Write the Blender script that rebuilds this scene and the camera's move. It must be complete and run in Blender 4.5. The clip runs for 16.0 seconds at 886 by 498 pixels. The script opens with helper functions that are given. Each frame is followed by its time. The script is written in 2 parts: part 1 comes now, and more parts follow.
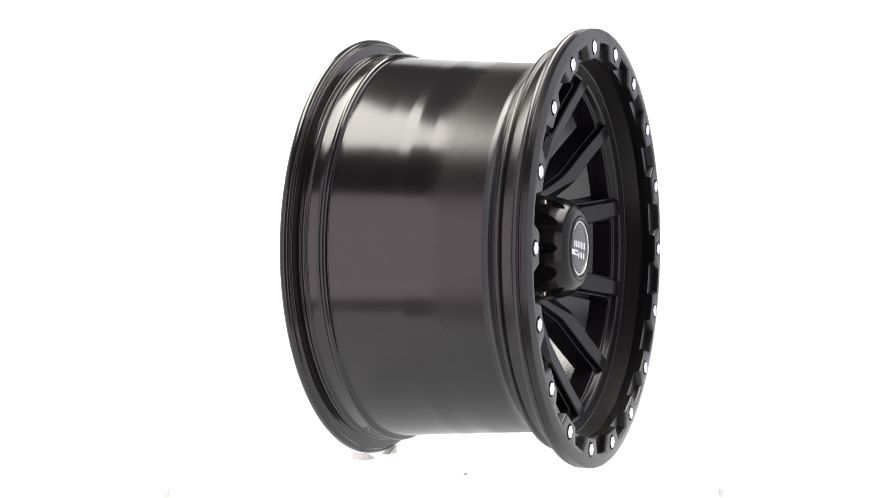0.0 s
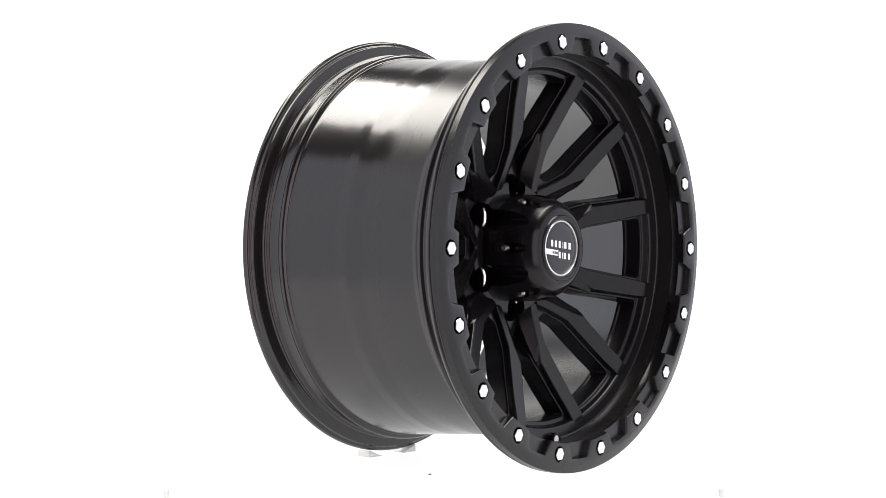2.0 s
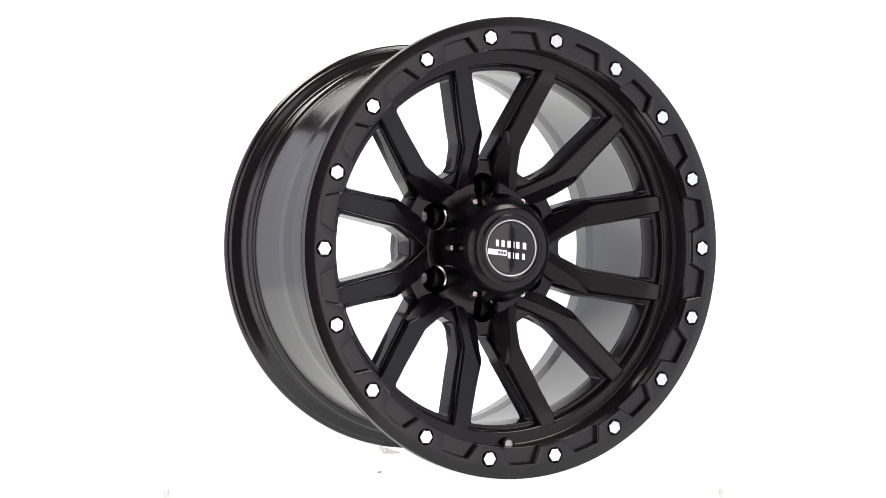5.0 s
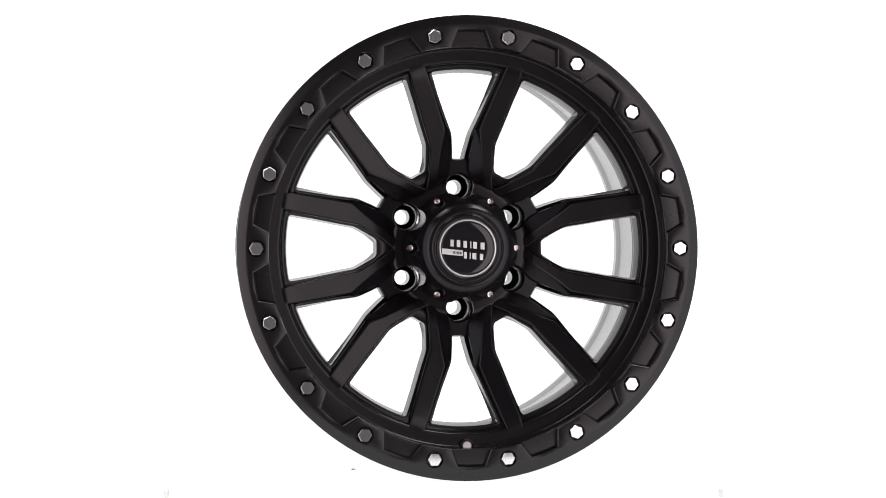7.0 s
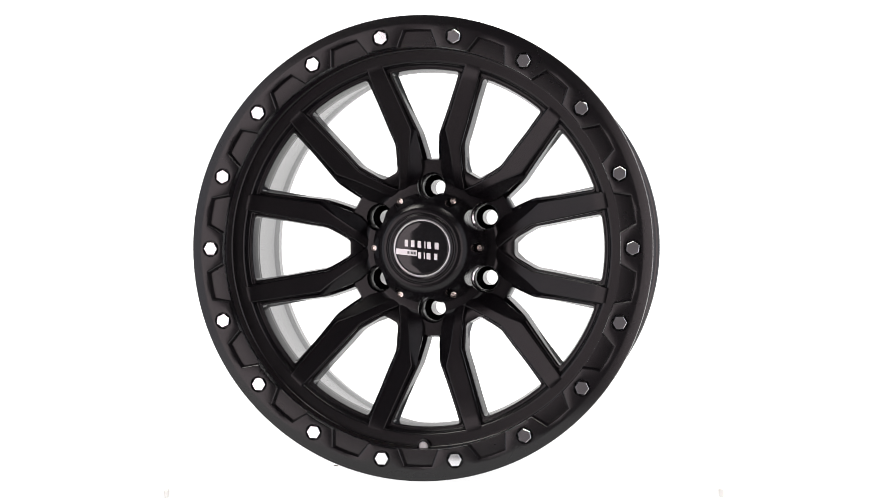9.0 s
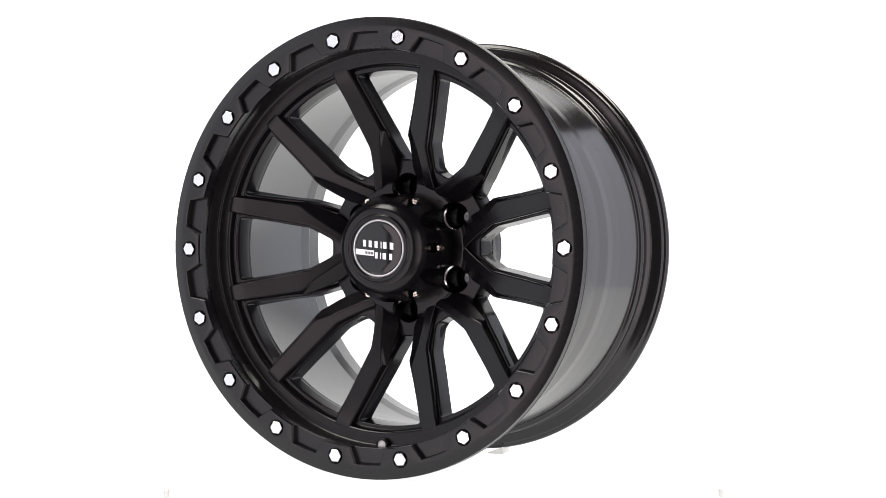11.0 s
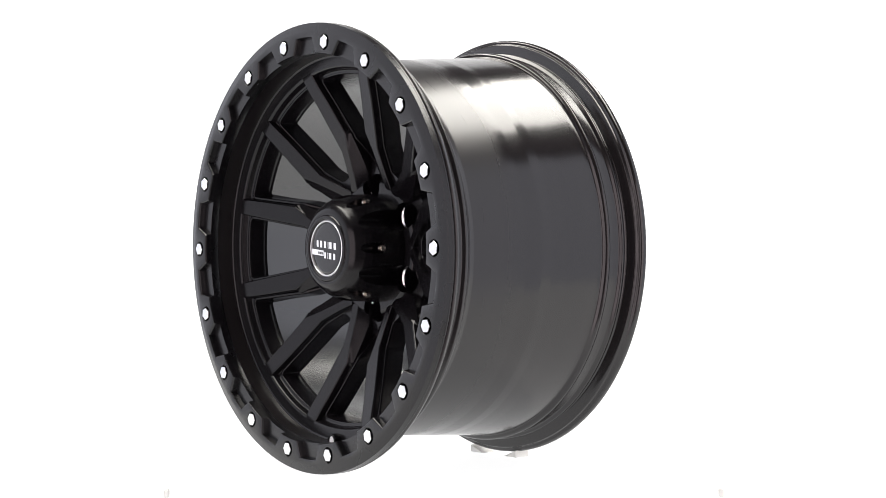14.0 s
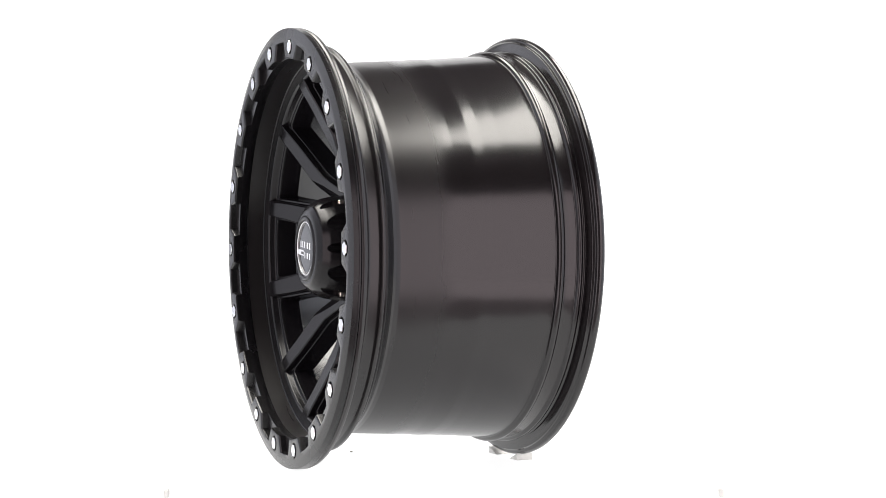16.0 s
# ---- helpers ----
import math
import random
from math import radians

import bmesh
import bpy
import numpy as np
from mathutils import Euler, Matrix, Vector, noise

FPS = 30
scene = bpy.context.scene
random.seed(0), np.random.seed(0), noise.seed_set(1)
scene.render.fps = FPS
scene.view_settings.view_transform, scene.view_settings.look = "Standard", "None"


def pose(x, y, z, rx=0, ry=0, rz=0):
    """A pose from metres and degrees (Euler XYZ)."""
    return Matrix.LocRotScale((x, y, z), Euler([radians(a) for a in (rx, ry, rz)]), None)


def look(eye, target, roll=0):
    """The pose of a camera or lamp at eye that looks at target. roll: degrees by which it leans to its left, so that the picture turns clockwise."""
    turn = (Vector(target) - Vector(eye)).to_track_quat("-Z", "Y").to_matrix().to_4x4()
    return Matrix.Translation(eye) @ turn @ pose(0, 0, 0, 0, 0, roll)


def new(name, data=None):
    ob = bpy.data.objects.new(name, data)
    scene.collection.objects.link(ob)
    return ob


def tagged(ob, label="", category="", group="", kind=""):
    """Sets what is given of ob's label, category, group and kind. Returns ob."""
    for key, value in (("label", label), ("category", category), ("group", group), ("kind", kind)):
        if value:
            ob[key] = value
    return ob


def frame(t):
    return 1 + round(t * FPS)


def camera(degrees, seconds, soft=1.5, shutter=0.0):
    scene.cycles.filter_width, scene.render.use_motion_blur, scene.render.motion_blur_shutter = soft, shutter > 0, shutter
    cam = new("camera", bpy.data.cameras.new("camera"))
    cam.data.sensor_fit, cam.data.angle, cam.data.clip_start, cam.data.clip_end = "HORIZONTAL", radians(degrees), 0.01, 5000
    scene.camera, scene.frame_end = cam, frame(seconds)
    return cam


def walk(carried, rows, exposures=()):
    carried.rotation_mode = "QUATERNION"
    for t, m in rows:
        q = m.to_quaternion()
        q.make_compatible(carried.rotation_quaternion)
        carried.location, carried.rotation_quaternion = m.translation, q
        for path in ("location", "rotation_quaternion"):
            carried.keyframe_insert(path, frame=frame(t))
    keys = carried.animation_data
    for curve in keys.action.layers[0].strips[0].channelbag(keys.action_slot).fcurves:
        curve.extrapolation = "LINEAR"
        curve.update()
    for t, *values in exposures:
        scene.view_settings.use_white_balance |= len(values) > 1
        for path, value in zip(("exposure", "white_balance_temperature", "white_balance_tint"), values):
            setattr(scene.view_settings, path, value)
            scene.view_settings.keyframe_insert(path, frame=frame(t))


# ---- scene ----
from mathutils.geometry import delaunay_2d_cdt

# ---- sizes: U is the radius of the ring of lip bolts, the wheel is an 18 inch one ----
U = 0.229
C = 0.8658            # bolt plane in front of the turning axis, in U
LIFT = 1.1006 * U     # height of the wheel's axis over the board
LENS = 29.58

cam = camera(LENS, 16.0, soft=0.6)
EYE = Vector((0, -8.6862 * U, LIFT - 0.0234 * U))
AIM = EYE + Vector((0.0009, 1.0, 0.0015))
walk(cam, [(0, look(EYE, AIM, -0.07)), (16, look(EYE, AIM, -0.07))])

# turn of the table in degrees, second by second of the clip
TURN = ((0, 66.98), (1.5, 54.44), (3.5, 37.45), (7, 7.6), (9, -9.25), (12.5, -38.57), (14.5, -55.59), (16, -68.37))


def turned(t):
    a = float(np.interp(t, [k[0] for k in TURN], [k[1] for k in TURN]))
    return pose(0, 0, 0, 0, 0, a)


# ---- light: a photo studio with two overhead softboxes, lit side and front screens and a table with added glow ----
world = bpy.data.worlds.new("studio_air")
world.use_nodes = True
world.node_tree.nodes["Background"].inputs[0].default_value = (1, 1, 1, 1)
world.node_tree.nodes["Background"].inputs[1].default_value = 0.25
scene.world = world
scene.view_settings.exposure = 0.0


def softbox(name, eye, target, sx, sy, radiance, tint=(1, 1, 1)):
    lamp = bpy.data.lights.new(name, "AREA")
    lamp.shape, lamp.size, lamp.size_y = "RECTANGLE", sx, sy
    lamp.energy = radiance * math.pi * sx * sy
    lamp.color = tint
    ob = new(name, lamp)
    ob.matrix_world = look(eye, target)
    return ob


for side in (-1, 1):
    softbox("overhead_softbox", (0.77 * side, 0.15, 1.72), (0.77 * side, 0.15, 0), 0.62, 1.75, 12.5, (1.0, 0.965, 0.905))
    softbox("side_light_panel", (1.5 * side, 0.30, 0.40), (0, 0.30, 0.40), 3.1, 2.3, 1.12, (0.96, 0.98, 1.08))
    softbox("front_light_panel", (1.08 * side, -1.58, 0.25), (0, -0.2, 0.25), 1.0, 2.0, 2.15, (1.0, 0.86, 0.895))


# ---- materials ----
def material(name, base, rough, metal=0.0, spec=0.5, grain=0.0, grain_scale=400.0, bump=0.0, stretch=(1, 1, 1), mottle=0.0, coat=0.0):
    m = bpy.data.materials.new(name)
    m.use_nodes = True
    n, l = m.node_tree.nodes, m.node_tree.links
    b = n["Principled BSDF"]
    b.inputs["Base Color"].default_value = (*base, 1)
    b.inputs["Roughness"].default_value = rough
    b.inputs["Metallic"].default_value = metal
    b.inputs["Specular IOR Level"].default_value = spec
    b.inputs["Coat Weight"].default_value = coat
    b.inputs["Coat Roughness"].default_value = 0.08
    co = n.new("ShaderNodeTexCoord")
    mp = n.new("ShaderNodeMapping")
    mp.inputs["Scale"].default_value = stretch
    l.new(co.outputs["Object"], mp.inputs[0])
    fine = n.new("ShaderNodeTexNoise")
    fine.inputs["Scale"].default_value = grain_scale
    fine.inputs["Detail"].default_value = 4
    l.new(mp.outputs[0], fine.inputs["Vector"])
    broad = n.new("ShaderNodeTexNoise")
    broad.inputs["Scale"].default_value = 14
    broad.inputs["Detail"].default_value = 6
    l.new(co.outputs["Object"], broad.inputs["Vector"])
    if grain or mottle:
        add = n.new("ShaderNodeMath")
        add.operation = "MULTIPLY_ADD"
        add.inputs[1].default_value = grain
        add.inputs[2].default_value = rough - grain / 2 - mottle / 2
        l.new(fine.outputs[0], add.inputs[0])
        add2 = n.new("ShaderNodeMath")
        add2.operation = "MULTIPLY_ADD"
        add2.inputs[1].default_value = mottle
        l.new(broad.outputs[0], add2.inputs[0])
        l.new(add.outputs[0], add2.inputs[2])
        l.new(add2.outputs[0], b.inputs["Roughness"])
    if bump:
        bp = n.new("ShaderNodeBump")
        bp.inputs["Strength"].default_value = bump
        bp.inputs["Distance"].default_value = 0.0004
        l.new(fine.outputs[0], bp.inputs["Height"])
        l.new(bp.outputs[0], b.inputs["Normal"])
    return m


SATIN = material("satin_black_paint", (0.0036, 0.0032, 0.0040), 0.27, spec=0.44, mottle=0.04)
FACE = material("satin_black_cast_face", (0.0050, 0.0045, 0.0054), 0.215, spec=0.28, mottle=0.03)
BARREL = material("semi_gloss_black_barrel", (0.0080, 0.0066, 0.0072), 0.165, spec=0.58, grain=0.05, grain_scale=300, stretch=(0.05, 1.0, 0.05), mottle=0.02)


def scuff_front(m):
    """The front third of the barrel is scuffed and matt, with a brushed, uneven edge; the rest keeps its turned sheen."""
    n, l = m.node_tree.nodes, m.node_tree.links
    bsdf = n["Principled BSDF"]
    sheen = bsdf.inputs["Roughness"].links[0].from_socket
    place, split, squash, smear = n.new("ShaderNodeTexCoord"), n.new("ShaderNodeSeparateXYZ"), n.new("ShaderNodeMapping"), n.new("ShaderNodeTexNoise")
    squash.inputs["Scale"].default_value = (1.0, 0.45, 1.0)
    smear.inputs["Scale"].default_value, smear.inputs["Detail"].default_value = 16, 6
    edge, ramp, total = n.new("ShaderNodeMath"), n.new("ShaderNodeMapRange"), n.new("ShaderNodeMath")
    edge.operation, edge.inputs[1].default_value = "MULTIPLY_ADD", 0.022
    ramp.interpolation_type = "SMOOTHSTEP"
    for slot, value in ((1, -0.079), (2, -0.056), (3, 0.12), (4, 0.0)):
        ramp.inputs[slot].default_value = value
    l.new(place.outputs["Object"], split.inputs[0])
    l.new(place.outputs["Object"], squash.inputs[0])
    l.new(squash.outputs[0], smear.inputs["Vector"])
    l.new(smear.outputs[0], edge.inputs[0])
    l.new(split.outputs["Y"], edge.inputs[2])
    l.new(edge.outputs[0], ramp.inputs[0])
    l.new(ramp.outputs[0], total.inputs[0])
    l.new(sheen, total.inputs[1])
    l.new(total.outputs[0], bsdf.inputs["Roughness"])


scuff_front(BARREL)
INNER = material("semi_gloss_black_inside", (0.028, 0.030, 0.034), 0.22, spec=0.9, mottle=0.05)
CHROME = material("zinc_plated_steel", (0.78, 0.78, 0.80), 0.12, metal=1.0, grain=0.05, grain_scale=1500)
SCREW = material("brass_toned_steel", (0.74, 0.67, 0.61), 0.2, metal=1.0)
GLOSS = material("gloss_black_lacquer", (0.008, 0.008, 0.009), 0.05, spec=0.5)
SILVER = material("printed_silver", (0.85, 0.85, 0.86), 0.25, metal=0.6)
DARKINK = material("printed_dark_grey", (0.05, 0.05, 0.05), 0.3)
WHITE = material("glowing_acrylic_table", (0.24, 0.24, 0.24), 0.6, spec=0.15, grain=0.1, grain_scale=60)
BOARD = material("glowing_acrylic_board", (0.24, 0.24, 0.24), 0.6, spec=0.15, grain=0.06, grain_scale=80)
GREY = material("dark_grey_studio_wall", (0.15, 0.14, 0.145), 0.9, grain=0.05, grain_scale=30)
FLOOR = material("pale_studio_floor", (0.36, 0.335, 0.34), 0.8, grain=0.05, grain_scale=30)
DUST = material("grey_brown_dust", (0.28, 0.24, 0.20), 0.9)
for lit, power in ((WHITE, 0.96), (BOARD, 0.945)):  # emission added to table, backdrop and board keeps them white, shadows faint
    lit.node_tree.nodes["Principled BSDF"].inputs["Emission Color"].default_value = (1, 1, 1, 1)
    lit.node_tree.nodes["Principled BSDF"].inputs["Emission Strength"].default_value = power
PALE = material("pale_grey_plug", (0.9, 0.9, 0.89), 0.3)
FROST = material("frosted_plastic", (0.93, 0.92, 0.895), 0.5)
FROST.node_tree.nodes["Principled BSDF"].inputs["Transmission Weight"].default_value = 0.5


# ---- mesh helpers ----
def mesh_from(bm, name, mat, sharp=32):
    bmesh.ops.recalc_face_normals(bm, faces=bm.faces[:])
    me = bpy.data.meshes.new(name)
    bm.to_mesh(me)
    bm.free()
    me.materials.append(mat)
    for p in me.polygons:
        p.use_smooth = True
    me.set_sharp_from_angle(angle=radians(sharp))
    return me


def part(name, bm, mat, parent, label="", sharp=32):
    ob = new(name, mesh_from(bm, name, mat, sharp))
    ob.parent = parent
    if label:
        tagged(ob, label)
    return ob


def shared(name, me, parent, m, label=""):
    ob = new(name, me)
    ob.parent = parent
    ob.matrix_basis = m
    if label:
        tagged(ob, label)
    return ob


def spot(r, a, d):
    """Wheel space from radius and depth in U and an angle in degrees."""
    return Vector((r * math.cos(radians(a)), d - C, r * math.sin(radians(a)))) * U


def fillet(pts, rad, closed, steps=3):
    out, n = [], len(pts)
    for i, p in enumerate(pts):
        if not closed and i in (0, n - 1):
            out.append(p)
            continue
        p, a, b = Vector(p), Vector(pts[i - 1]), Vector(pts[(i + 1) % n])
        da, db = a - p, b - p
        k = min(rad, 0.4 * da.length, 0.4 * db.length)
        s, e = p + da.normalized() * k, p + db.normalized() * k
        for q in [i / steps for i in range(steps + 1)]:
            out.append(tuple(s * (1 - q) ** 2 + p * 2 * q * (1 - q) + e * q * q))
    return out


def lathe(profile, rad=0.006, closed=True, seg=192, bm=None):
    bm = bm or bmesh.new()
    pts = fillet(profile, rad, closed)
    rings = [[bm.verts.new(spot(r, 360 * k / seg, d)) for r, d in pts] for k in range(seg)]
    n = len(pts)
    for k in range(seg):
        a, b = rings[k], rings[(k + 1) % seg]
        for i in range(n if closed else n - 1):
            j = (i + 1) % n
            bm.faces.new((a[i], a[j], b[j], b[i]))
    return bm


def circle(cx, cz, r, n=32):
    return [(cx + r * math.cos(math.tau * k / n), cz + r * math.sin(math.tau * k / n)) for k in range(n)]


def inside(p, loop):
    x, z, hit = p[0], p[1], False
    for (x0, z0), (x1, z1) in zip(loop, loop[1:] + loop[:1]):
        if (z0 > z) != (z1 > z) and x < x0 + (z - z0) * (x1 - x0) / (z1 - z0):
            hit = not hit
    return hit


def plate(layers, bm=None):
    """A pierced plate: layers are (depth, outer loop, hole loops), the same counts in each; the first and last are capped."""
    bm = bm or bmesh.new()
    made = []
    for depth, outer, holes in layers:
        made.append([[bm.verts.new(Vector((x, depth - C, z)) * U) for x, z in loop] for loop in (outer, *holes)])
    for top, low in zip(made, made[1:]):
        for la, lb in zip(top, low):
            n = len(la)
            for i in range(n):
                bm.faces.new((la[i], la[(i + 1) % n], lb[(i + 1) % n], lb[i]))
    for which in (0, -1):
        depth, outer, holes = layers[which]
        loops = [outer, *holes]
        flat = [q for loop in loops for q in loop]
        verts = [v for loop in made[which] for v in loop]
        edges, base = [], 0
        for loop in loops:
            edges += [(base + i, base + (i + 1) % len(loop)) for i in range(len(loop))]
            base += len(loop)
        res = delaunay_2d_cdt([Vector(q) for q in flat], edges, [], 0, 1e-7)
        for f in res[2]:
            mid = [sum(res[0][i][k] for i in f) / len(f) for k in (0, 1)]
            if inside(mid, outer) and not any(inside(mid, h) for h in holes):
                bm.faces.new([verts[res[3][i][0]] for i in f])
    return bm


def cut(ob, cutters):
    """Take the cutters' solids out of ob's mesh and keep the result as a plain mesh."""
    for bm in cutters:
        bmesh.ops.recalc_face_normals(bm, faces=bm.faces[:])
        me = bpy.data.meshes.new("cutter")
        bm.to_mesh(me)
        bm.free()
        tool = new("cutter", me)
        mod = ob.modifiers.new("cut", "BOOLEAN")
        mod.operation, mod.solver, mod.object = "DIFFERENCE", "EXACT", tool
        bpy.context.view_layer.update()
        done = bpy.data.meshes.new_from_object(ob.evaluated_get(bpy.context.evaluated_depsgraph_get()))
        ob.modifiers.clear()
        old = ob.data
        ob.data = done
        done.name = ob.name
        bpy.data.objects.remove(tool)
        bpy.data.meshes.remove(me)
        bpy.data.meshes.remove(old)
    for p in ob.data.polygons:
        p.use_smooth = True
    ob.data.set_sharp_from_angle(angle=radians(30))


def rod(cx, cz, stations, n=32, bm=None):
    """A round bar along the wheel's axis at (cx, cz): stations of (radius, depth) in U."""
    bm = bm or bmesh.new()
    rings = [[bm.verts.new(Vector((x, d - C, z)) * U) for x, z in circle(cx, cz, r, n)] for r, d in stations]
    for a, b in zip(rings, rings[1:]):
        for i in range(n):
            bm.faces.new((a[i], a[(i + 1) % n], b[(i + 1) % n], b[i]))
    bm.faces.new(rings[0])
    bm.faces.new(rings[-1])
    return bm


def box(bm, lo, hi):
    vs = [bm.verts.new((x, y, z)) for x in (lo[0], hi[0]) for y in (lo[1], hi[1]) for z in (lo[2], hi[2])]
    for f in ((0, 1, 3, 2), (4, 6, 7, 5), (0, 4, 5, 1), (2, 3, 7, 6), (0, 2, 6, 4), (1, 5, 7, 3)):
        bm.faces.new([vs[i] for i in f])
    return vs


def spin(deg):
    """Turn about the wheel's axis."""
    return Matrix.Rotation(radians(-deg), 4, "Y")


# ---- the booth ----
def booth():
    # a white table top, glowing by its material, that sweeps up into the backdrop
    prof = [(-0.37, 0.0), (0.4, 0.0), (1.1, 0.0)]
    prof += [(1.1 + 0.5 * math.sin(a), 0.5 - 0.5 * math.cos(a)) for a in [math.pi / 2 * k / 16 for k in range(1, 17)]]
    prof += [(1.6, 1.05), (1.6, 1.6)]
    bm = bmesh.new()
    rows = []
    for i, (y, z) in enumerate(prof):
        q = prof[min(i + 1, len(prof) - 1)], prof[max(i - 1, 0)]
        ty, tz = q[0][0] - q[1][0], q[0][1] - q[1][1]
        k = 0.006 / math.hypot(ty, tz)
        rows.append([bm.verts.new((x, y + o * tz * k, z - o * ty * k - 0.0012)) for o in (0, 1) for x in (-1.03, 1.03)])
    for a, b in zip(rows, rows[1:]):
        for i, j in ((0, 1), (1, 3), (3, 2), (2, 0)):
            bm.faces.new((a[i], a[j], b[j], b[i]))
    bm.faces.new(rows[0])
    bm.faces.new(rows[-1])
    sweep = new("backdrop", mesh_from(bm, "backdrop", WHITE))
    tagged(sweep, "seamless white acrylic table curving up into backdrop, with added glow", "backdrop", kind="structure")
    for name, lo, hi, mat, text in (
            ("wall_east", (2.4, -2.6, -0.8), (2.5, 2.5, 2.6), GREY, "plain dark grey studio side wall"),
            ("wall_west", (-2.5, -2.6, -0.8), (-2.4, 2.5, 2.6), GREY, "plain dark grey studio side wall"),
            ("wall_south", (-2.5, -2.7, -0.8), (2.5, -2.6, 2.6), GREY, "dim grey studio wall behind the camera"),
            ("wall_north", (-2.5, 2.5, -0.8), (2.5, 2.6, 2.6), GREY, "dim grey studio wall behind the backdrop"),
            ("ceiling", (-2.5, -2.7, 2.6), (2.5, 2.6, 2.7), GREY, "dim grey studio ceiling over the softboxes"),
            ("table_base", (-0.95, -0.34, -0.8), (0.95, 1.05, -0.012), GREY, "plain grey base that carries the white table"),
            ("floor", (-2.5, -2.7, -0.9), (2.5, 2.6, -0.8), FLOOR, "plain pale grey studio floor below the table")):
        bm = bmesh.new()
        box(bm, lo, hi)
        tagged(new(name, mesh_from(bm, name, mat)), text, name.split("_")[0], kind="structure")


booth()


# ---- the wheel ----
wheel = new("alloy_wheel")
tagged(wheel, "satin black six-lug alloy wheel standing upright on a white board", "wheel")


def build_barrel():
    wall, r = [], 0.928
    for k in range(26):
        d = 0.29 + 0.03 * k
        wall.append((r, d))
        r += 0.03 * (0.064 if d < 0.58 else 0.100 if d < 0.65 else 0.035 if d < 0.73 else 0.075 if d < 0.81 else 0.092)
    prof = [(0.955, 0.055), (1.05, 0.046), (1.085, 0.048), (1.092, 0.060), (1.085, 0.078), (1.045, 0.090), (1.012, 0.100), (1.000, 0.115),
            (0.998, 0.162), (1.012, 0.174), (1.010, 0.190), (0.984, 0.197), (0.983, 0.212), (0.958, 0.222), (0.943, 0.243), (0.932, 0.266), *wall, (1.000, 1.047),
            (1.008, 1.058), (1.006, 1.072), (0.990, 1.081), (0.994, 1.140), (1.010, 1.149), (1.012, 1.160), (1.001, 1.168), (1.005, 1.180), (1.040, 1.187),
            (1.058, 1.191), (1.061, 1.203), (1.076, 1.208), (1.083, 1.219), (1.083, 1.235), (1.074, 1.247), (1.040, 1.249), (0.985, 1.241), (0.972, 1.225), (0.962, 1.105), (0.950, 1.085), (wall[-2][0] - 0.024, wall[-2][1]), (wall[1][0] - 0.024, wall[1][1]), (0.875, 0.31), (0.875, 0.26), (0.945, 0.22)]
    ob = part("barrel", lathe(prof, 0.004), BARREL, wheel, "semi-gloss black wheel barrel with fine turning marks")
    ob.data.materials.append(INNER)
    for p in ob.data.polygons:
        c, n = p.center / U, p.normal
        if c.x * n.x + c.z * n.z < -0.2 and c.y + C > 0.24:
            p.material_index = 1


def build_face_ring():
    prof = [(0.893, 0.180), (0.942, 0.1757), (0.951, 0.167), (0.955, 0.150), (0.9553, 0.143), (0.9515, 0.140), (0.9515, 0.133), (0.9557, 0.130), (0.956, 0.116), (0.963, 0.110), (0.965, 0.098), (0.967, 0.06),
            (0.985, 0.06), (0.985, 0.21), (0.94, 0.25), (0.872, 0.33), (0.851, 0.33), (0.849, 0.30), (0.856, 0.232), (0.860, 0.222), (0.876, 0.218), (0.884, 0.188)]
    ob = part("face_ring", lathe(prof, 0.005), FACE, wheel)
    part("valve_boss", lathe([(0.0225, 0.140), (0.031, 0.140), (0.033, 0.150), (0.033, 0.215), (0.0225, 0.215)], 0.002, True, 32), SATIN, wheel).location = (0, 0, -0.941 * U)
    # pale plug added where the valve hole looks bright
    part("valve_plug", rod(0, -0.941, [(0.014, 0.144), (0.020, 0.145), (0.0225, 0.148), (0.0225, 0.215)], 24), PALE, wheel, "pale plug in the valve hole")


def lip_loop(inner, grow):
    """The toothed inner edge of the lip ring; grow opens the pockets."""
    pts = []
    for k in range(18):
        mid = 10 + 20 * k
        for a in np.linspace(-10, -5.2 - grow * 55, 4)[:-1]:
            pts.append((inner, mid + a))
        pts += [(inner, mid - 5.2 - grow * 55), (1.0145 + grow * 0.7, mid - 3.25 - grow * 55)]
        pts += [(1.0150 + grow * 0.7, mid)]
        pts += [(1.0145 + grow * 0.7, mid + 3.25 + grow * 55), (inner, mid + 5.2 + grow * 55)]
        for a in np.linspace(5.2 + grow * 55, 10, 4)[1:-1]:
            pts.append((inner, mid + a))
    return [(r * math.cos(radians(a)), r * math.sin(radians(a))) for r, a in pts]


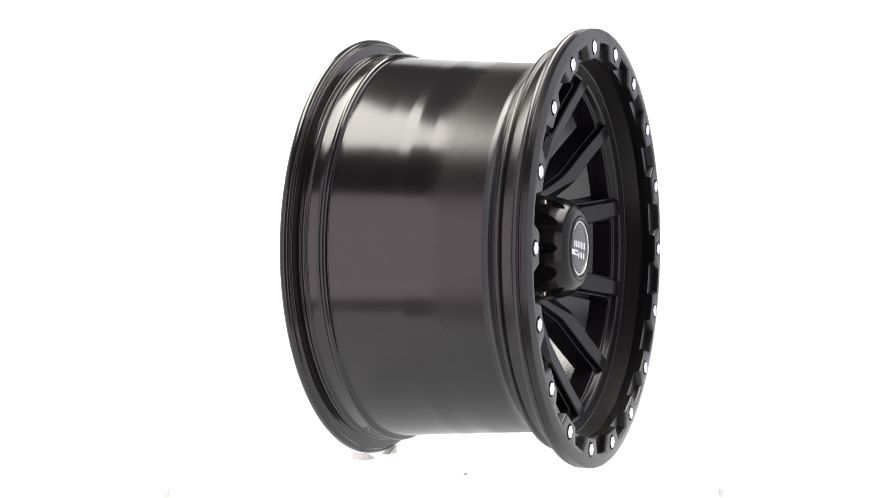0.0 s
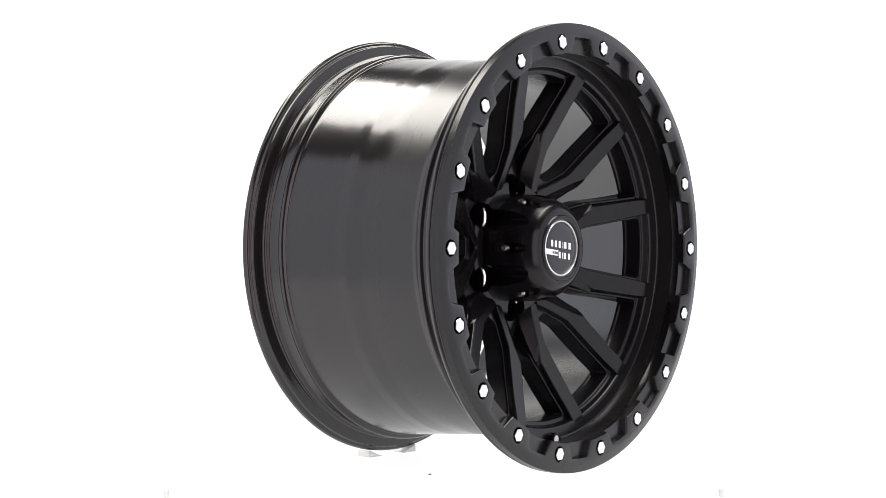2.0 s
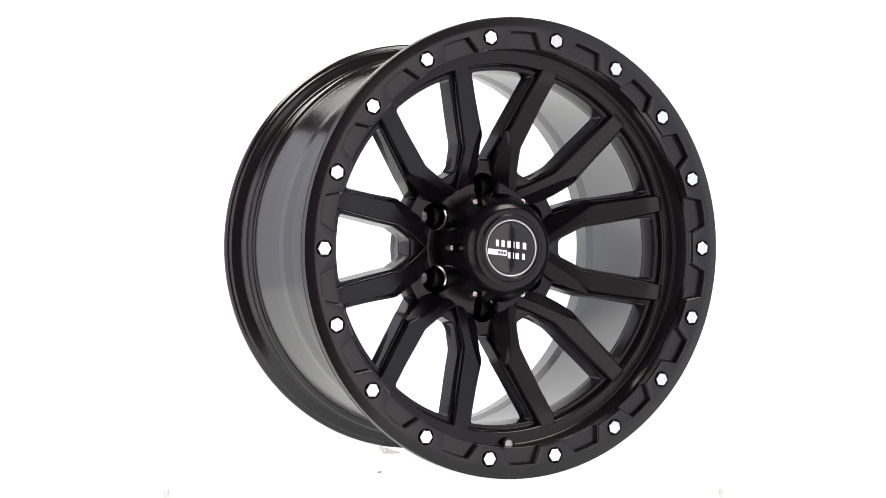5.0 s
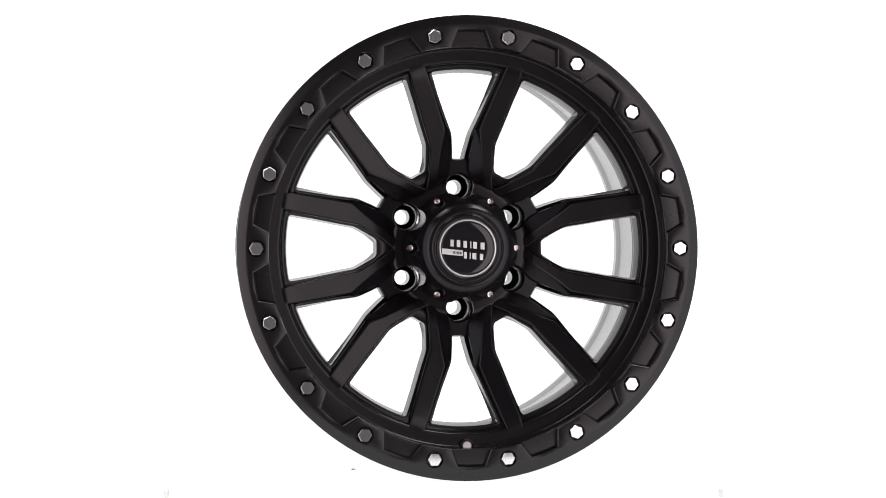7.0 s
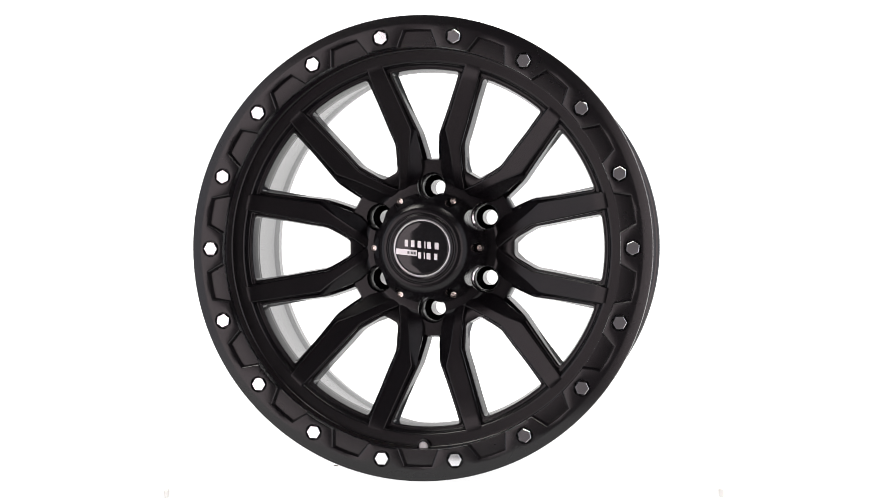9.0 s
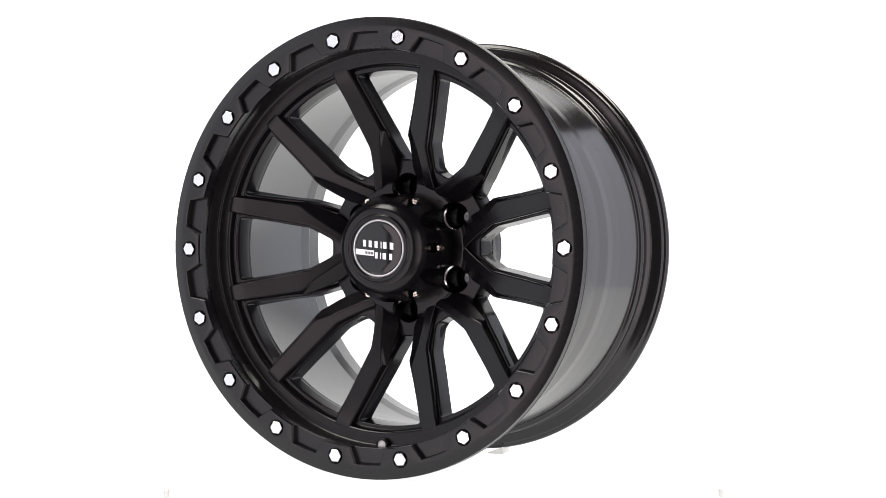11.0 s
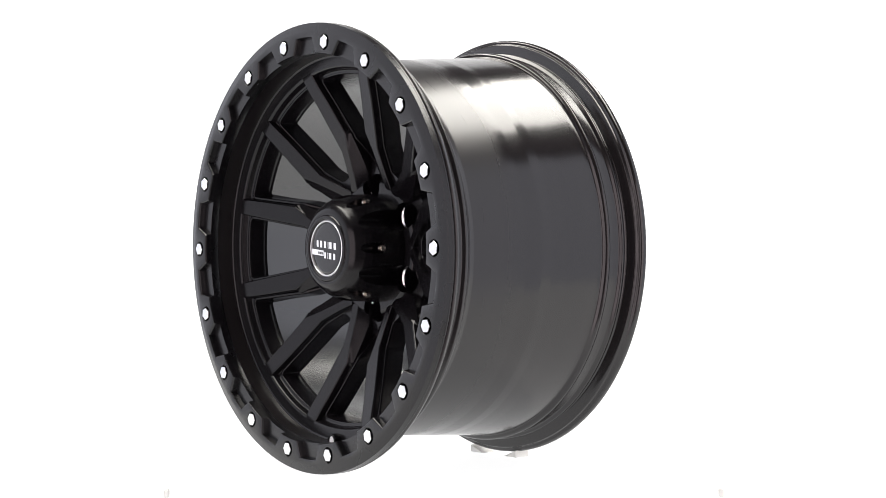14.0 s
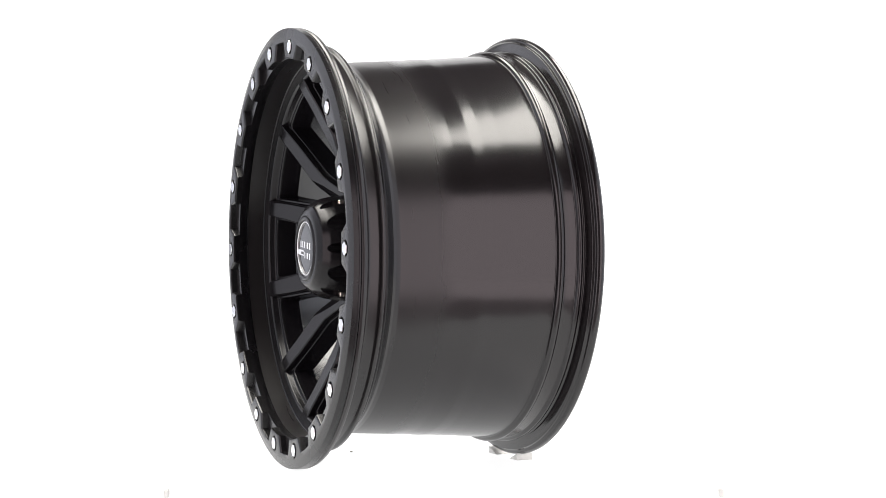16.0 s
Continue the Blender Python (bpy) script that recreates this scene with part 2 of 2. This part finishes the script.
def build_lip():
    n = 180
    ring = lambda r: circle(0, 0, r, n)
    holes = lambda r: [circle(math.cos(radians(20 * k)), math.sin(radians(20 * k)), r, 18) for k in range(18)]
    bm = plate([(0.0, ring(1.045), [lip_loop(0.949, 0.0145), *holes(0.040)]),
                (0.0015, ring(1.050), [lip_loop(0.946, 0.0105), *holes(0.0385)]),
                (0.008, ring(1.081), [lip_loop(0.943, 0.0065), *holes(0.037)]),
                (0.0115, ring(1.0895), [lip_loop(0.943, 0.0055), *holes(0.037)]),
                (0.034, ring(1.0915), [lip_loop(0.943, 0.0), *holes(0.037)])])
    lip = part("lip_ring", bm, SATIN, wheel, "bolted satin black outer lip ring with trapezoid pockets", 38)
    bm = lathe([(0.943, 0.0335), (1.0910, 0.0335), (1.0918, 0.045), (0.99, 0.060), (0.955, 0.085), (0.946, 0.080)], 0.003)
    part("lip_backing", bm, SATIN, wheel)
    # hexagon bolts, each with a chamfered head and a washer face
    bm = bmesh.new()
    hexa = lambda r, y, turn=0: [bm.verts.new(Vector((r * math.cos(radians(60 * k + 30 + turn)), y, r * math.sin(radians(60 * k + 30 + turn)))) * U) for k in range(6)]
    rings = [hexa(0.0305, -0.005), hexa(0.0325, -0.003), hexa(0.0325, 0.034)]
    bm.faces.new(rings[0])
    for a, b in zip(rings, rings[1:]):
        for i in range(6):
            bm.faces.new((a[i], a[(i + 1) % 6], b[(i + 1) % 6], b[i]))
    bm.faces.new(rings[-1])
    me = mesh_from(bm, "lip_bolt", CHROME, 20)
    rng = random.Random(4)
    for k in range(18):
        tilt = Euler((radians(rng.uniform(-0.6, 0.6)), radians(rng.uniform(0, 60)), radians(rng.uniform(-0.6, 0.6)))).to_matrix().to_4x4()
        shared("lip_bolt", me, lip, Matrix.Translation(spot(1, 20 * k, 0)) @ tilt, "shiny zinc hexagon bolt")


def build_spokes():
    # stations from the rim inward: left top edge, right top edge, drop of left flank (out, down), drop of right flank
    rows = [((0.2105, 0.8855), (0.2765, 0.864), (0.026, 0.040), (0.020, 0.040), 0.1806),
            ((0.206, 0.876), (0.273, 0.854), (0.042, 0.12), (0.0205, 0.12), 0.1790),
            ((0.198, 0.854), (0.264, 0.828), (0.042, 0.12), (0.0205, 0.12), 0.1835),
            ((0.180, 0.808), (0.2505, 0.788), (0.041, 0.12), (0.0205, 0.12), 0.2005),
            ((0.146, 0.722), (0.224, 0.710), (0.038, 0.12), (0.0205, 0.12), None),
            ((0.096, 0.593), (0.183, 0.592), (0.036, 0.13), (0.0205, 0.13), None),
            ((0.088, 0.572), (0.176, 0.572), (0.026, 0.022), (0.0205, 0.135), None),
            ((0.104, 0.484), (0.146, 0.486), (0.052, 0.032), (0.0205, 0.105), None),
            ((0.112, 0.400), (0.148, 0.405), (0.068, 0.038), (0.034, 0.12), None),
            ((0.118, 0.333), (0.153, 0.335), (0.060, 0.036), (0.040, 0.18), None),
            ((0.124, 0.275), (0.160, 0.287), (0.050, 0.04), (0.040, 0.15), None)]
    meshes = []
    for side in (1, -1):
        bm = bmesh.new()
        secs = []
        for i, (lt, rt, (lo, ld), (ro_, rd), depth) in enumerate(rows):
            lt, rt = Vector(lt), Vector(rt)
            n = (rt - lt).normalized()
            top = lambda p: depth if depth else 0.18 + 0.38 * (0.893 - p.length)
            facet = i >= 6
            k = 0.4 if i == 0 else 1.0
            if facet:
                left = [(lt - n * (lo + 0.006), ld + 0.13), (lt - n * (lo + 0.002), ld + 0.012), (lt - n * lo, ld), (lt - n * (lo - 0.003), ld - 0.002), (lt - n * 0.010, 0.0058), (lt - n * 0.007, 0.0036), (lt - n * 0.0035, 0.001)]
            else:
                left = [(lt - n * lo, ld), (lt - n * 0.024, 0.060 * k), (lt - n * 0.021, 0.040 * k), (lt - n * 0.012, 0.036 * k), (lt - n * 0.0095, 0.013), (lt - n * 0.0075, 0.0055), (lt - n * 0.0035, 0.0012)]
            right = [(rt + n * 0.003, 0.0012), (rt + n * 0.0065, 0.0055), (rt + n * 0.008, 0.013), (rt + n * 0.010, 0.034 * k), (rt + n * 0.017, 0.038 * k), (rt + n * 0.019, 0.056 * k), (rt + n * ro_, rd)]
            pts = left + [(lt, 0.0), (lt + n * 0.003, 0.0), (rt - n * 0.003, 0.0), (rt, 0.0)] + right
            secs.append([bm.verts.new(Vector((p.x * side, top(p) + dd - C, p.y)) * U) for p, dd in pts])
        m = len(secs[0])
        for a, b in zip(secs, secs[1:]):
            for i in range(m):
                bm.faces.new((a[i], a[(i + 1) % m], b[(i + 1) % m], b[i]))
        bm.faces.new(secs[0])
        bm.faces.new(secs[-1])
        meshes.append(mesh_from(bm, "spoke", FACE, 46))
    for k in range(6):
        for me in meshes:
            shared("spoke", me, wheel, spin(60 * k))


def build_window_frames():
    """The cast ledge and wall round each of the twelve openings, with rounded corners."""
    def outline(half, rim):
        xc, yc = half[0]
        pts = fillet(half + [(-x, y) for x, y in reversed(half)], 0.019, True, 8)
        fine = []
        for (x0, y0), (x1, y1) in zip(pts, pts[1:] + pts[:1]):
            n = max(1, int(math.hypot(x1 - x0, y1 - y0) / 0.02))
            fine += [(x0 + (x1 - x0) * k / n, y0 + (y1 - y0) * k / n) for k in range(n)]
        out = []
        for x, y in fine:
            q = min(max((y - yc + 0.06) / 0.06, 0), 1)
            out.append((x, y + (math.sqrt(rim * rim - x * x) - math.sqrt(rim * rim - xc * xc)) * q * q * (3 - 2 * q)))
        return [Vector(p) for p in out]

    section = [(0.014, 0.006), (0.0125, 0.0), (0.006, -0.0006), (0.0026, 0.0006), (0.0006, 0.0038), (-0.0004, 0.012), (-0.0032, 0.045), (-0.0080, 0.105), (0.010, 0.110), (0.014, 0.04)]
    kinds = (([(0.1660, 0.8403), (0.090, 0.655), (0.0480, 0.558), (0.0330, 0.470), (0.0300, 0.434)], 0, 0.55),
             ([(0.1590, 0.8417), (0.1405, 0.727), (0.1170, 0.604), (0.1030, 0.520), (0.0470, 0.420), (0.0330, 0.408)], 30, 0.0))
    for half, turn, sink in kinds:
        loop = outline(half, 0.8565)
        n = len(loop)
        bm = bmesh.new()
        rings = []
        for i, p in enumerate(loop):
            t = (loop[(i + 1) % n] - loop[i - 1]).normalized()
            normal = Vector((-t.y, t.x))
            if normal.dot(p - Vector((0, 0.65))) < 0 and normal.dot(p - Vector((0, 0.5))) < 0:
                normal = -normal
            away = 0.865 - p.length
            depth = 0.217 + 0.38 * away + min(0.008, 0.05 * away) + sink * max(0, 0.55 - p.length)
            reach = 0.050 * min(max((0.450 - p.length) / 0.03, 0), 1) * (turn > 0)
            rings.append([bm.verts.new(Vector((p.x + normal.x * o, depth + dd - C, p.y + normal.y * o)) * U)
                          for o, dd in [(o + reach * (o > 0.009), dd + 0.4 * reach * (o > 0.009)) for o, dd in section]])
        for a, b in zip(rings, rings[1:] + rings[:1]):
            for i in range(len(section)):
                j = (i + 1) % len(section)
                bm.faces.new((a[i], a[j], b[j], b[i]))
        me = mesh_from(bm, "window_frame", FACE, 40)
        for k in range(6):
            shared("window_frame", me, wheel, spin(60 * k + turn))


def build_hub():
    lugs = [(0.302 * math.cos(radians(30 + 60 * k)), 0.302 * math.sin(radians(30 + 60 * k))) for k in range(6)]

    def outline(rl, rs):
        pts = []
        for k in range(120):
            a = 3 * k
            off = abs((a - 30 + 30) % 60 - 30)
            q = min(max((17 - off) / 9.5, 0), 1)
            r = rs + (rl / math.cos(radians(min(off, 9))) - rs) * q * q * (3 - 2 * q)
            pts.append((r * math.cos(radians(a)), r * math.sin(radians(a))))
        return pts

    bore = circle(0, 0, 0.16, 48)
    wide = [circle(x, z, 0.0690, 32) for x, z in lugs]
    mid = [circle(x, z, 0.0600, 32) for x, z in lugs]
    thin = [circle(x, z, 0.0375, 32) for x, z in lugs]
    bm = plate([(0.435, outline(0.430, 0.352), [bore, *wide]), (0.46, outline(0.440, 0.362), [bore, *mid]), (0.58, outline(0.442, 0.385), [bore, *mid]),
                (0.61, outline(0.420, 0.385), [bore, *thin]), (0.65, outline(0.366, 0.362), [bore, *thin]), (0.755, outline(0.362, 0.362), [bore, *thin])])
    part("hub", bm, FACE, wheel)
    bm = lathe([(0.20, 0.398), (0.318, 0.398), (0.336, 0.406), (0.347, 0.425), (0.350, 0.455), (0.20, 0.455)], 0.006, True, 120)
    collar = part("hub_collar", bm, FACE, wheel)
    cut(collar, [rod(x, z, [(0.0690, 0.2), (0.0690, 0.60)], 40) for x, z in lugs])
    # webs that run down from the meeting spokes to the back of the hub
    for k in range(6):
        a = radians(60 * k)
        ax, ay = Vector((math.cos(a), math.sin(a))), Vector((-math.sin(a), math.cos(a)))
        bm = bmesh.new()
        sides = []
        for w, lift in ((-0.034, 0.02), (-0.014, 0.0), (0.014, 0.0), (0.034, 0.02)):
            line = [(0.285, 0.430 + lift), (0.340, 0.430 + lift), (0.366, 0.490 + lift), (0.386, 0.600), (0.285, 0.600)]
            sides.append([bm.verts.new(Vector(((ax * r + ay * w).x, d - C, (ax * r + ay * w).y)) * U) for r, d in line])
        for p, q in zip(sides, sides[1:]):
            for i in range(5):
                bm.faces.new((p[i], p[(i + 1) % 5], q[(i + 1) % 5], q[i]))
        bm.faces.new(sides[0])
        bm.faces.new(sides[-1])
        part("hub_web", bm, FACE, wheel, sharp=40)
    # cap housing with scallops round the lugs and screws
    prof = [(0.0, 0.138), (0.139, 0.138), (0.139, 0.120), (0.146, 0.114), (0.158, 0.115), (0.165, 0.124), (0.172, 0.122), (0.190, 0.126), (0.215, 0.146),
            (0.238, 0.180), (0.256, 0.225), (0.268, 0.280), (0.274, 0.36), (0.276, 0.45), (0.0, 0.45)]
    bm = lathe([(max(r, 0.004), d) for r, d in prof], 0.008, True, 144)
    cap = part("cap_housing", bm, FACE, wheel, "domed satin black hub cap with scalloped flutes")
    cut(cap, [rod(x, z, [(0.0685, 0.05), (0.0685, 0.60)], 40) for x, z in lugs])
    screw_at = [(0.2595 * math.cos(radians(60 * k)), 0.2595 * math.sin(radians(60 * k))) for k in range(6)]
    slots = []
    for k in range(6):
        bm = bmesh.new()
        ax = Vector((math.cos(radians(60 * k)), math.sin(radians(60 * k))))
        ay = Vector((-ax.y, ax.x))
        loop = [ax * (0.262 + 0.030 * math.cos(t) * (1.15 if math.cos(t) < 0 else 1)) + ay * 0.027 * math.sin(t) for t in [math.tau * i / 28 for i in range(28)]]
        rings = [[bm.verts.new(Vector((p.x, d - C, p.y)) * U) for p in loop] for d in (0.05, 0.278)]
        for i in range(28):
            bm.faces.new((rings[0][i], rings[0][(i + 1) % 28], rings[1][(i + 1) % 28], rings[1][i]))
        bm.faces.new(rings[0])
        bm.faces.new(rings[1])
        slots.append(bm)
    cut(cap, slots)
    # bright arc on the cap side only: the lug bevel's glint put into shape
    bm = bmesh.new()
    arc = []
    for k in range(31):
        a, q = radians(-80 + 160 * k / 30), math.sin(math.pi * k / 30) ** 0.4
        arc.append([bm.verts.new(Vector((-r * math.cos(a), d - C, r * math.sin(a))) * U)
                    for r, d in ((0.0688 - 0.0095 * q, 0.4448), (0.0688 - 0.0045 * q, 0.4418), (0.0686, 0.4390), (0.0692, 0.4560), (0.0640, 0.4600))])
    for p, q in zip(arc, arc[1:]):
        for i in range(5):
            bm.faces.new((p[i], p[(i + 1) % 5], q[(i + 1) % 5], q[i]))
    bm.faces.new(arc[0])
    bm.faces.new(arc[-1])
    me = mesh_from(bm, "lug_seat_glint", CHROME, 30)
    for k, (x, z) in enumerate(lugs):
        shared("lug_seat_glint", me, wheel, Matrix.Translation(Vector((x, 0, z)) * U) @ spin(30 + 60 * k), "bright arc on the lug seat bevel, shaped as its glint")
    # socket-head screws
    bm = rod(0, 0, [(0.007, 0.264), (0.008, 0.258), (0.014, 0.256), (0.017, 0.260), (0.017, 0.280)], 18)
    me = mesh_from(bm, "cap_screw", SCREW, 40)
    for x, z in screw_at:
        shared("cap_screw", me, cap, Matrix.Translation(Vector((x, 0, z)) * U), "small brass-toned socket screw")
    # emblem
    disc = part("emblem", rod(0, 0, [(0.092, 0.1245), (0.103, 0.1249), (0.113, 0.1259), (0.121, 0.1274), (0.127, 0.1296), (0.1295, 0.1325), (0.1295, 0.137)], 96), GLOSS, cap, "glossy black round emblem with a silver rim")
    bm = lathe([(0.1292, 0.136), (0.1292, 0.1225), (0.1312, 0.1200), (0.1340, 0.1205), (0.1385, 0.1250), (0.1385, 0.136)], 0.001, True, 96)
    part("emblem_rim", bm, SILVER, disc, "thin silver ring")
    y = (0.1236 - C) * U

    def mark(name, x0, x1, z0, z1, mat, depth=0.0):
        bm = bmesh.new()
        vs = box(bm, (x0 * U, y - depth * U, z0 * U), (x1 * U, y + 0.0015 * U, z1 * U))
        for v in vs:
            v.co.z -= 0.10 * v.co.x
        part(name, bm, mat, disc)

    for x, wide_ in ((-0.083, 0.026), (-0.053, 0.028), (-0.021, 0.028), (0.012, 0.008), (0.025, 0.031), (0.061, 0.032)):
        mark("emblem_mark", x, x + wide_ * 0.6, 0.001, 0.033, SILVER)
    for x, wide_ in ((-0.019, 0.024), (0.009, 0.008), (0.022, 0.031), (0.058, 0.026)):
        mark("emblem_mark", x, x + wide_ * 0.6, -0.050, -0.020, SILVER)
    mark("emblem_bar", -0.124, -0.024, -0.040, -0.013, SILVER)
    for x in (-0.070, -0.054, -0.040):
        mark("emblem_mark", x, x + 0.010, -0.033, -0.021, DARKINK, 0.0012)


build_barrel()
build_face_ring()
build_lip()
build_spokes()
build_window_frames()
build_hub()


# ---- what turns with it ----
def build_board():
    bm = bmesh.new()
    ring = [(-0.925, -0.995), (0.975, -0.868), (0.855, 0.92), (-1.04, 0.80)]
    t = [bm.verts.new((x * U, y * U, 0.0)) for x, y in ring]
    b = [bm.verts.new((x * U, y * U, -0.0015)) for x, y in ring]
    bm.faces.new(t)
    bm.faces.new(b)
    for i in range(4):
        bm.faces.new((t[i], t[(i + 1) % 4], b[(i + 1) % 4], b[i]))
    bmesh.ops.bevel(bm, geom=[e for e in bm.edges], offset=0.0005, segments=2, affect="EDGES")
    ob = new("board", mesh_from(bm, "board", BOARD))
    return tagged(ob, "thin white square acrylic board on the turntable, with added glow", "board")


def build_wedge(x, y, turn):
    """A clear wedge pushed under the back flange."""
    bm = bmesh.new()
    a = [bm.verts.new(p) for p in ((0, -0.010, 0), (0.022, -0.010, 0), (0, -0.010, 0.0085), (0, 0.010, 0), (0.022, 0.010, 0), (0, 0.010, 0.0085))]
    for f in ((0, 1, 2), (3, 5, 4), (0, 3, 4, 1), (1, 4, 5, 2), (0, 2, 5, 3)):
        bm.faces.new([a[i] for i in f])
    ob = new("wedge", mesh_from(bm, "wedge", FROST))
    tagged(ob, "small frosted plastic wedge under the wheel's back flange", "wedge", "wedges under the wheel")
    return ob, pose(x * U, y * U, 0.0003, 0, 0, turn)


def build_crumb():
    bm = bmesh.new()
    bmesh.ops.create_icosphere(bm, subdivisions=2, radius=0.0022)
    rng = random.Random(7)
    for v in bm.verts:
        v.co *= rng.uniform(0.6, 1.2)
        v.co.x *= 1.4
        v.co.z = max(v.co.z * 0.45, -0.0004)
    ob = new("crumb", mesh_from(bm, "crumb", DUST))
    return tagged(ob, "tiny grey-brown crumb lying on the white board", "crumb"), pose(-0.485 * U, -0.33 * U, 0.0004)


board = build_board()
wedge_a, wedge_a_at = build_wedge(-0.175, 0.385, 0)
wedge_b, wedge_b_at = build_wedge(0.19, 0.385, 180)
crumb, crumb_at = build_crumb()


def build_peg(x, y):
    bm = bmesh.new()
    box(bm, (-0.0022, -0.006, -0.001), (0.0022, 0.006, 0.0075))
    bmesh.ops.bevel(bm, geom=bm.edges[:], offset=0.0008, segments=2, affect="EDGES")
    ob = new("floor_tab", mesh_from(bm, "floor_tab", FROST))
    ob.location = (x * U, y * U, 0)
    tagged(ob, "small frosted plastic tab standing on the white table", "tab", "tabs beside the turntable")


build_peg(1.23, -1.30)
build_peg(-1.21, -1.30)


def motions():
    times = [0.5 * k for k in range(33)]
    stand = Matrix.Translation((0, 0, LIFT)) @ Matrix.Translation((0.0271 * U, 0, 0)) @ Matrix.Rotation(0.0102, 4, "X")
    for thing, rest in ((wheel, stand), (board, Matrix()), (wedge_a, wedge_a_at), (wedge_b, wedge_b_at), (crumb, crumb_at)):
        walk(thing, [(t, turned(t) @ rest) for t in times])


motions()
